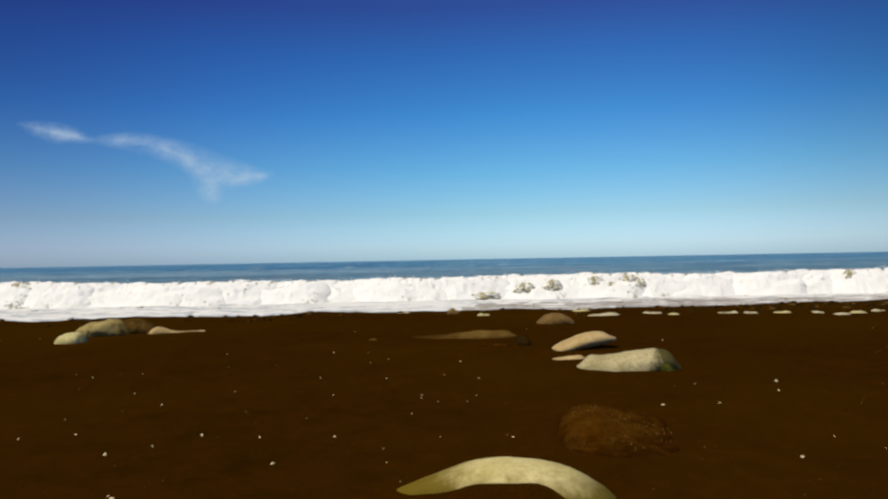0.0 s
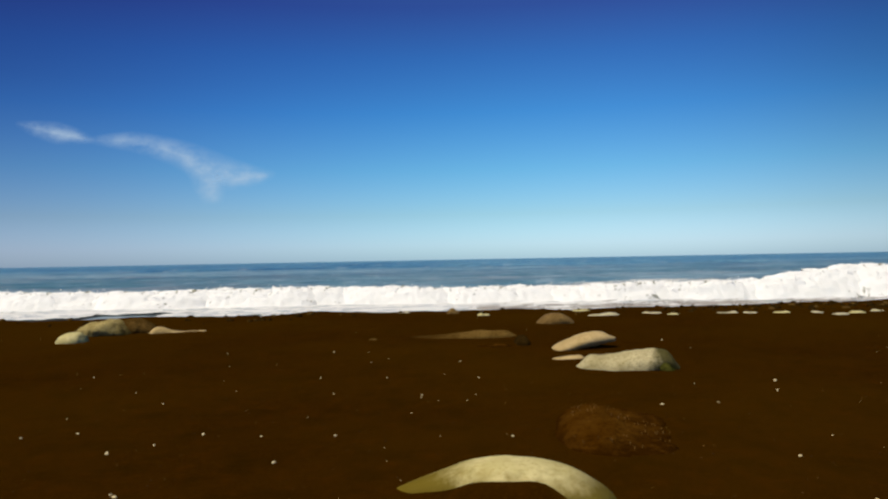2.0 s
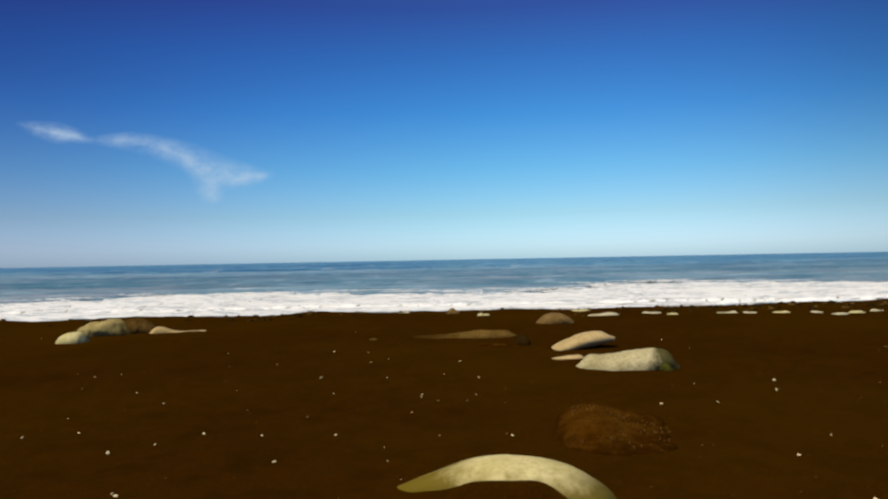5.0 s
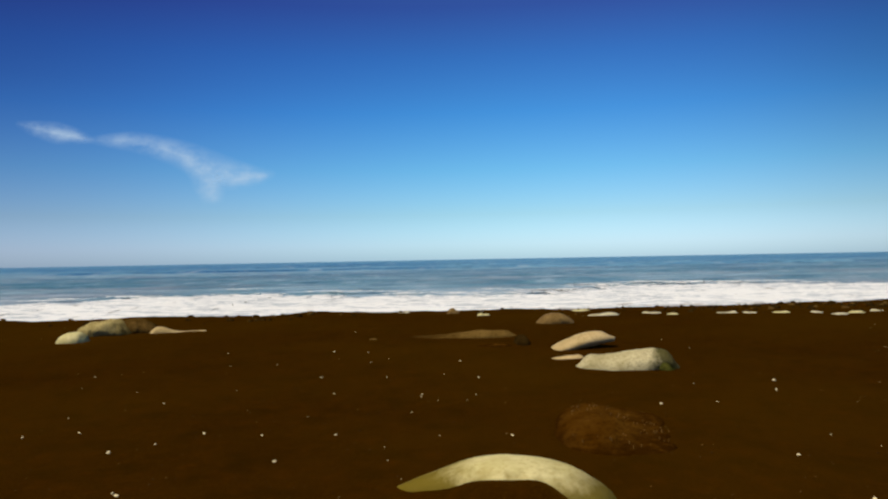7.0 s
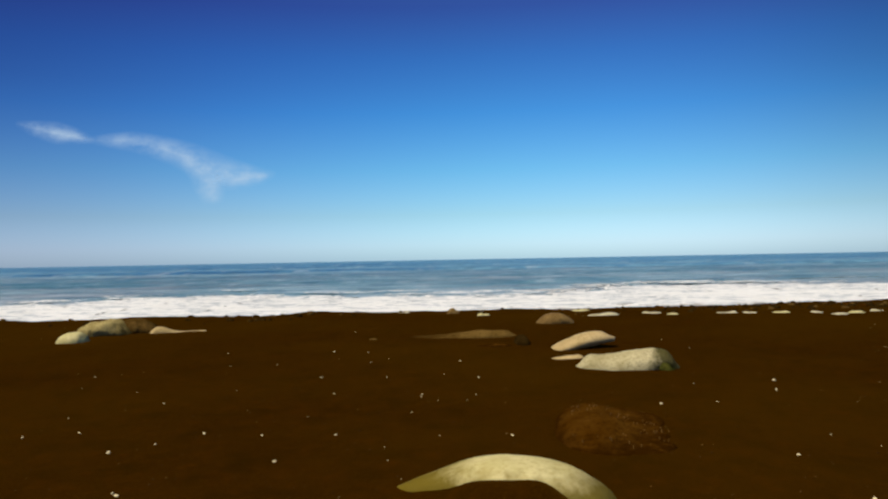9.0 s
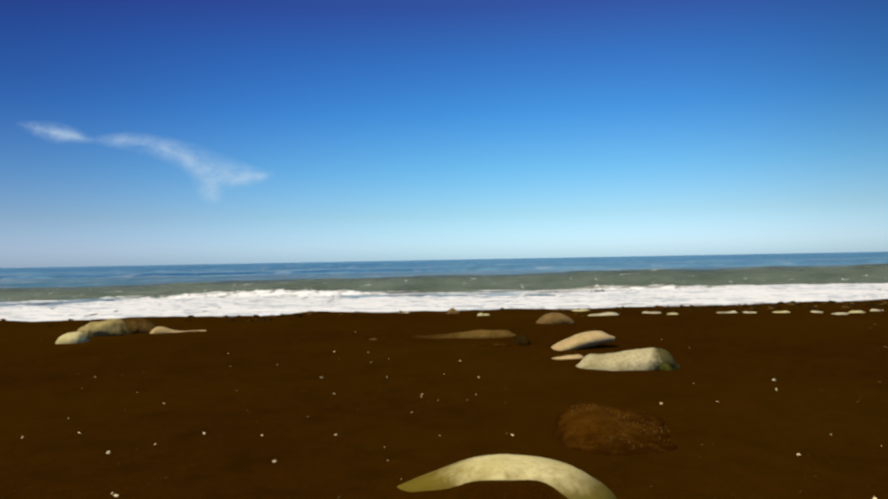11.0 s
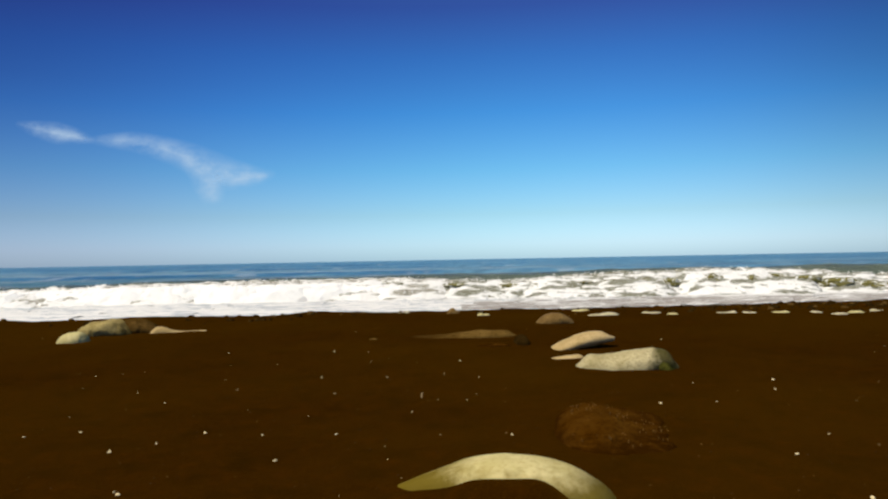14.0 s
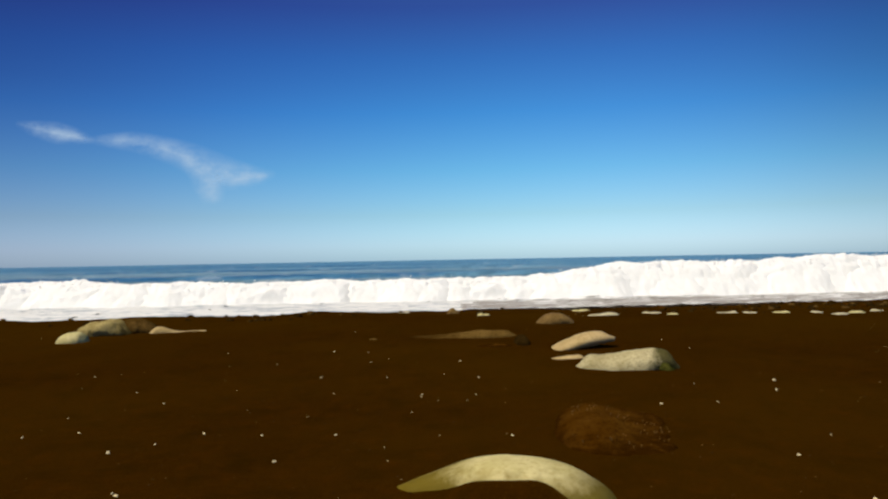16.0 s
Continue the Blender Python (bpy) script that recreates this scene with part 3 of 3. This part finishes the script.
def streak_mesh(seed):
    """A thin drifting scrap of foam, longest along the shore."""
    cols, rows = 60, 14
    verts, faces = [], []
    for i in range(rows + 1):
        for j in range(cols + 1):
            x, y = 1.6 * (2 * j / cols - 1), 0.45 * (2 * i / rows - 1)
            verts.append((x, y, 0.035 + 0.02 * fbm(x * 4, y * 4, seed, 2)))
    for i in range(rows):
        for j in range(cols):
            x, y, _ = verts[i * (cols + 1) + j]
            if fbm(x * 1.7 + seed * 9, y * 5, 1.0, 4) > 1.1 * ((x / 1.6) ** 2 + (y / 0.45) ** 2) - 0.35:
                k = i * (cols + 1) + j
                faces.append((k, k + 1, k + cols + 2, k + cols + 1))
    return mesh_from("foam_streak", verts, faces, LACE)


def build_streaks():
    rng = random.Random(12)
    meshes = [streak_mesh(k) for k in range(6)]
    out = []
    for i in range(48):
        ob = new("foam_streak", meshes[i % 6])
        tagged(ob, "thin scrap of foam drifting on the shallows", "sea foam", "drifting foam scraps")
        x = rng.gauss(rng.choice((-9.5, 9, 3, 12)), 3.5)
        out.append((ob, x, rng.uniform(0.2, 3.6), rng.uniform(-6, 6), rng.uniform(0, 6.28)))
    return out


STREAKS = build_streaks()


def backwash_mesh(seed):
    """A thin ragged film of sandy water and foam, 3 m wide; its seaward edge is at local y = 0."""
    cols, rows = 40, 50
    verts, faces = [], []
    for i in range(rows + 1):
        y = -4 + 4.6 * i / rows
        for j in range(cols + 1):
            x = -1.8 + 3.6 * j / cols
            verts.append((x, y, 0.03 * fbm(x * 2 + seed, y * 3, 0.0, 3)))
    for i in range(rows):
        for j in range(cols):
            x, y, _ = verts[i * (cols + 1) + j]
            if fbm(x * 0.9 + seed * 5, y * 3.2, 2.0, 4) > 0.55 * (y + 0.7) + 1.2 * max(0.0, abs(x) - 1.4):
                k = i * (cols + 1) + j
                faces.append((k, k + 1, k + cols + 2, k + cols + 1))
    return mesh_from("backwash", verts, faces, SILT)


def build_backwash():
    meshes = [backwash_mesh(k) for k in range(4)]
    out = []
    for i in range(6):
        ob = new("backwash", meshes[i % 4])
        tagged(ob, "thin streaky film of sandy backwash below the berm", "backwash", "backwash sheets")
        out.append((ob, 2.2 + 2.7 * i, (0.0, 0.5, 0.9, 1.2, 1.4, 1.5)[i]))
    return out


BACKWASH = build_backwash()


def foam_edge(x):
    """How far out the foam sheets reach."""
    return float(np.interp(x, (-14, -11, -9.5, -7, -2, 3, 5, 8, 12, 18), (25, 29, 31.5, 30, 27, 26, 28.5, 33, 33, 30)))


def ridge(label, height, half, mat, front=0.45, seed=0, tilt=0.0, group=""):
    """A long-crested swell lying along x, with its foot at 0: the face towards the shore and the back of the wave."""
    wave = tagged(new("wave"), label, "wave", group)
    n, m = 240, 14
    for name, sides in (("face", (-1.0, 0.0)), ("back", (0.0, 1.0))):
        verts = []
        for i in range(n + 1):
            x = -60 + 120 * i / n
            h = height * (1 + tilt * max(-1.0, min(1.0, x / 14))) * (1 + 0.16 * fbm(x * 0.09 + seed, 1.0, 0.0, 3))
            bend = 0.6 * fbm(x * 0.07, seed + 4.0, 0.0, 2)
            for j in range(m + 1):
                v = sides[0] + (sides[1] - sides[0]) * j / m
                side = half * (front if v < 0 else 1.0)
                z = h * math.cos(v * math.pi / 2) ** 1.6 - 0.25 * abs(v) ** 3
                verts.append((x, v * side + bend + 0.04 * fbm(x * 1.2, v * 3, seed, 2), z + 0.03 * fbm(x * 0.9, v * 4, seed, 3)))
        new(name, mesh_from(name, verts, grid_faces(n + 1, m + 1), mat)).parent = wave
    return wave


BREAKER = ridge("grey-green swell rising with lacy foam on its face", 0.85, 5.0, SWELL, 0.5, 3, 0.17)
SWELLS = [ridge("low blue swell rolling towards the shore", h, 6.0, BLUE, 0.8, 11 + h, group="low swells") for h in (0.30, 0.24, 0.28)]


def hollow_mesh(seed, mat):
    """A ragged bulge of clear olive water, 1 m wide and 1 m high."""
    n, m = 14, 22
    verts = []
    for i in range(n + 1):
        a = math.pi * i / n
        for j in range(m):
            b = 2 * math.pi * j / m
            d = Vector((math.sin(a) * math.cos(b), math.cos(a), math.sin(a) * math.sin(b)))
            r = 0.5 * (1 + 0.45 * fbm(d.x * 2.1 + seed * 3, d.y * 2.1, d.z * 2.1, 4))
            verts.append((d.x * r, d.y * r * 0.6, d.z * r))
    return mesh_from("hollow", verts, grid_faces(n + 1, m, True), mat)


def build_hollows(spots, front, seed, group, mat=None):
    """Olive water showing in the foam: (x, depth below the crest, width, height, from when, to when)."""
    meshes = [hollow_mesh(seed + k, mat or HOLLOW) for k in range(5)]
    out = []
    for i, (x, down, wide, high, start, end) in enumerate(spots):
        ob = new("wave_hollow", meshes[i % 5])
        ob.scale = (wide * 1.2, 0.6, high * 1.25)
        tagged(ob, "olive water hollow showing between white foam", "wave", group)
        run, fall = front
        v = (down / fall) ** (1 / 1.7)
        out.append((ob, x, down, run * v * (0.55 + 0.45 * v * v), start, end))
    return out


SPENT_HOLLOWS = build_hollows(
    [(1.25, 0.62, 0.8, 0.2, -1, 0.1), (2.5, 0.46, 0.6, 0.32, -1, 0.1), (3.4, 0.42, 0.5, 0.36, -1, 0.15), (4.7, 0.36, 0.5, 0.42, -1, 0.1),
     (5.2, 0.46, 0.4, 0.3, -1, 0.15), (5.75, 0.30, 0.55, 0.34, -1, 0.1), (6.1, 0.38, 0.35, 0.3, -1, 0.1), (12.7, 0.3, 0.5, 0.4, -1, 0.1),
     (13.9, 0.42, 0.4, 0.4, -1, 0.2), (-13.3, 0.2, 0.8, 0.3, -1, 0.6), (1.2, 0.24, 0.35, 0.10, 0.3, 0.7), (2.7, 0.24, 0.3, 0.10, 0.3, 0.7),
     (11.6, 0.36, 0.4, 0.22, 0.3, 0.6), (13.2, 0.44, 0.6, 0.22, 0.3, 0.6)], (1.7, 1.7), 2, "hollows of the spent breaker", FROTHY)
RISING_HOLLOWS = build_hollows(
    [(2.2, 0.2, 0.8, 0.16, 13.2, 15.0), (3.3, 0.26, 1.0, 0.14, 13.6, 15.1), (4.6, 0.28, 0.9, 0.12, 14.0, 15.0), (5.5, 0.36, 0.7, 0.2, 13.8, 14.7),
     (6.5, 0.38, 0.8, 0.22, 13.9, 15.1), (7.4, 0.42, 0.45, 0.25, 14.0, 14.7), (8.8, 0.36, 0.55, 0.28, 14.0, 15.1), (10.1, 0.38, 0.45, 0.24, 13.9, 15.1),
     (11.0, 0.28, 0.6, 0.16, 13.5, 14.7), (11.9, 0.34, 0.9, 0.22, 13.7, 15.1), (12.9, 0.38, 1.1, 0.28, 13.7, 15.1), (14.0, 0.38, 1.0, 0.25, 13.7, 15.1),
     (-6.5, 0.14, 0.9, 0.1, 12.6, 13.4), (-1.6, 0.16, 0.9, 0.1, 12.8, 14.0), (0.4, 0.2, 0.8, 0.14, 13.0, 14.3)], (2.6, 1.3), 12, "hollows of the new wave")
BURST_HOLLOWS = build_hollows(
    [(1.4, 0.2, 0.7, 0.10, 14.9, 15.2), (2.4, 0.24, 0.6, 0.10, 14.9, 15.1), (6.3, 0.2, 0.4, 0.14, 14.9, 15.1), (9.0, 0.22, 0.3, 0.14, 14.9, 15.1),
     (10.4, 0.2, 0.3, 0.16, 14.9, 15.1), (12.3, 0.22, 0.8, 0.16, 14.9, 15.1), (13.3, 0.2, 0.9, 0.16, 14.9, 15.1)], (1.7, 1.7), 22, "hollows of the plunging wave")

# Crest heights over the sea at every second metre from -14 to 14, with the time and the distance ahead.
SPENT_CRESTS = [
    (0, 23.5, [0.88, 0.82, 0.77, 0.76, 0.76, 0.76, 0.76, 0.76, 0.79, 0.83, 0.81, 0.72, 0.76, 0.8, 0.82]),
    (0.7, 22.9, [0.8, 0.76, 0.73, 0.7, 0.7, 0.73, 0.69, 0.66, 0.64, 0.66, 0.72, 0.69, 0.77, 0.72, 0.65]),
    (1.3, 22.4, [0.73, 0.67, 0.65, 0.68, 0.68, 0.67, 0.63, 0.56, 0.57, 0.6, 0.69, 0.75, 0.64, 0.73, 0.66]),
    (2, 21.8, [0.62, 0.59, 0.56, 0.57, 0.59, 0.63, 0.57, 0.51, 0.52, 0.54, 0.59, 0.57, 0.59, 1.02, 0.87]),
    (3, 21.2, [0.53, 0.5, 0.49, 0.5, 0.52, 0.5, 0.49, 0.5, 0.48, 0.49, 0.57, 0.63, 0.69, 0.58, 0.52]),
]
SPENT_CRESTS += [(4.1, 20.8, [0.30] * 15), (5.2, 20.4, [0.05] * 15), (6.3, 20.2, [-0.3] * 15), (16, 20.2, [-0.45] * 15)]
RISING_CRESTS = [(0, 75, [-0.7] * 15), (8, 38, [-0.5] * 15), (10.2, 30, [-0.25] * 15)]
RISING_CRESTS += [
    (11.4, 28, [0.03, 0.14, 0.35, 0.49, 0.49, 0.37, 0.17, 0.03, 0.0, 0.12, 0.41, 0.38, 0.28, 0.14, 0.05]),
    (12, 27.2, [0.18, 0.25, 0.5, 0.6, 0.56, 0.51, 0.27, 0.1, 0.11, 0.27, 0.61, 0.61, 0.50, 0.22, 0.08]),
    (13, 26, [0.39, 0.47, 0.58, 0.67, 0.68, 0.62, 0.55, 0.41, 0.23, 0.54, 0.76, 0.77, 0.71, 0.46, 0.02]),
    (13.6, 25.4, [0.5, 0.55, 0.61, 0.67, 0.7, 0.71, 0.67, 0.61, 0.49, 0.65, 0.8, 0.87, 0.83, 0.70, 0.2]),
    (14.2, 24.8, [0.6, 0.66, 0.7, 0.73, 0.74, 0.75, 0.73, 0.7, 0.63, 0.75, 0.84, 0.88, 0.88, 0.85, 0.8]),
]
RISING_CRESTS += [
    (15, 24.6, [0.6, 0.68, 0.7, 0.69, 0.67, 0.69, 0.71, 0.73, 0.66, 0.74, 0.79, 0.84, 0.87, 0.8, 0.77]),
    (16, 24.2, [0.5] * 15),
]
BURST_CRESTS = [(0, 40, [-0.9] * 15), (11, 26, [-0.7] * 15), (13.0, 25.0, [0.0, 0.05, 0.1, 0.1, 0.1, 0.05] + [-0.3] * 9),
                (13.6, 24.6, [0.42, 0.48, 0.52, 0.54, 0.52, 0.42, 0.2] + [-0.2] * 8)]
BURST_CRESTS += [
    (14.2, 24.2, [0.56, 0.62, 0.66, 0.68, 0.69, 0.68, 0.60, 0.40, 0.15, 0.0, 0.0, 0.0, 0.0, 0.0, 0.0]),
    (14.6, 24.0, [0.60, 0.69, 0.73, 0.70, 0.69, 0.69, 0.66, 0.56, 0.3, 0.2, 0.2, 0.2, 0.2, 0.2, 0.2]),
    (15, 23.8, [0.65, 0.77, 0.82, 0.72, 0.69, 0.71, 0.72, 0.73, 0.62, 0.68, 0.73, 0.77, 0.79, 0.72, 0.68]),
    (15.5, 23.5, [0.77, 0.85, 0.78, 0.74, 0.79, 0.74, 0.70, 0.70, 0.72, 0.74, 0.89, 0.95, 0.89, 0.82, 0.82]),
    (16, 23.3, [0.85, 0.88, 0.75, 0.76, 0.74, 0.76, 0.71, 0.75, 0.76, 0.86, 1.18, 1.13, 1.15, 1.27, 1.19]),
]


def crest_at(table, x, t):
    times = [row[0] for row in table]
    heights = [np.interp(x, np.linspace(-14, 14, 15), row[2]) for row in table]
    return float(np.interp(t, times, [row[1] for row in table])), float(np.interp(t, times, heights))


def motions():
    times = [i * 0.4 for i in range(41)]
    for table, row in ((SPENT_CRESTS, SPENT), (RISING_CRESTS, RISING), (BURST_CRESTS, BURST)):
        for ob, x, phase in row:
            keys = []
            for t in times:
                y, h = crest_at(table, x, t)
                roll = 6 * math.sin(2.6 * t + phase)
                keys.append((t, pose(x, y + 0.14 * math.sin(phase * 3), SEA + h + 0.02 * math.sin(3.1 * t + 2 * phase), roll, 0, 5 * math.sin(1.3 * t + phase))))
            walk(ob, keys)
    for table, row in ((SPENT_CRESTS, SPENT_HOLLOWS), (RISING_CRESTS, RISING_HOLLOWS), (BURST_CRESTS, BURST_HOLLOWS)):
        for ob, x, down, out, start, end in row:
            keys = []
            for t in [i * 0.2 for i in range(81)]:
                y, h = crest_at(table, x, t)
                shown = float(np.interp(t, (start - 0.4, start, end, end + 0.4), (0.0, 1.0, 1.0, 0.0)))
                keys.append((t, pose(x, y - out + 0.09 + 0.65 * (1 - shown), SEA + h - down - 0.1 * (1 - shown))))
            walk(ob, keys)
    for i, (ob, x) in enumerate(FLATS):
        edge = foam_edge(x)
        rows = [(t, pose(x, edge + back + 0.3 * math.cos(0.5 * t + 0.9 * i), SEA + 0.01))
                for t, back in ((0.0, 2.5), (2.0, 3.5), (4.0, 3.0), (6.5, 0.8), (9.0, 0.0), (11.5, -0.6), (14.0, -1.5), (16.0, -2.0))]
        walk(ob, rows)
    for ob, x, lag in BACKWASH:
        walk(ob, [(t, pose(x, 20.6 + 0.5 * lag + slide, SEA + 0.14)) for t, slide in
                  ((0.0, -0.5), (1.0, -0.8), (2.5, -1.8), (4.5, -3.0), (11.5, -3.0), (13.0, -0.3), (14.5, 0.6), (16.0, 0.9))])
    for ob, x, out, yaw, phase in STREAKS:
        y = foam_edge(x) + out
        walk(ob, [(t, pose(x + 0.3 * math.sin(0.3 * t + phase), y + back + 0.25 * math.sin(0.8 * t + phase), SEA + 0.05 + 0.02 * math.sin(t + phase), 0, 0, yaw))
                  for t, back in ((0.0, 2.5), (2.0, 2.6), (4.0, 2.2), (6.5, 0.6), (9.0, 0.0), (11.5, -0.8), (14.0, -2.6), (16.0, -3.6))])
    walk(BREAKER, [(0.0, pose(0, 95, SEA - 1.05)), (4.0, pose(0, 68, SEA - 1.05)), (8.0, pose(0, 44, SEA - 1.05)), (9.2, pose(0, 38, SEA - 0.98)), (10.2, pose(0, 34, SEA - 0.50)),
                   (11.4, pose(0, 30.6, SEA - 0.12)), (13.0, pose(0, 28.2, SEA)), (14.2, pose(0, 26.6, SEA - 0.08)), (15.0, pose(0, 25.8, SEA - 0.12)), (15.5, pose(0, 25.5, SEA - 0.12)), (16.0, pose(0, 25.2, SEA - 0.30))])
    for ob, y0, y1 in zip(SWELLS, (150, 230, 330), (62, 120, 205)):
        walk(ob, [(0.0, pose(0, y0, SEA)), (8.0, pose(0, (y0 + y1) / 2, SEA)), (16.0, pose(0, y1, SEA))])


motions()
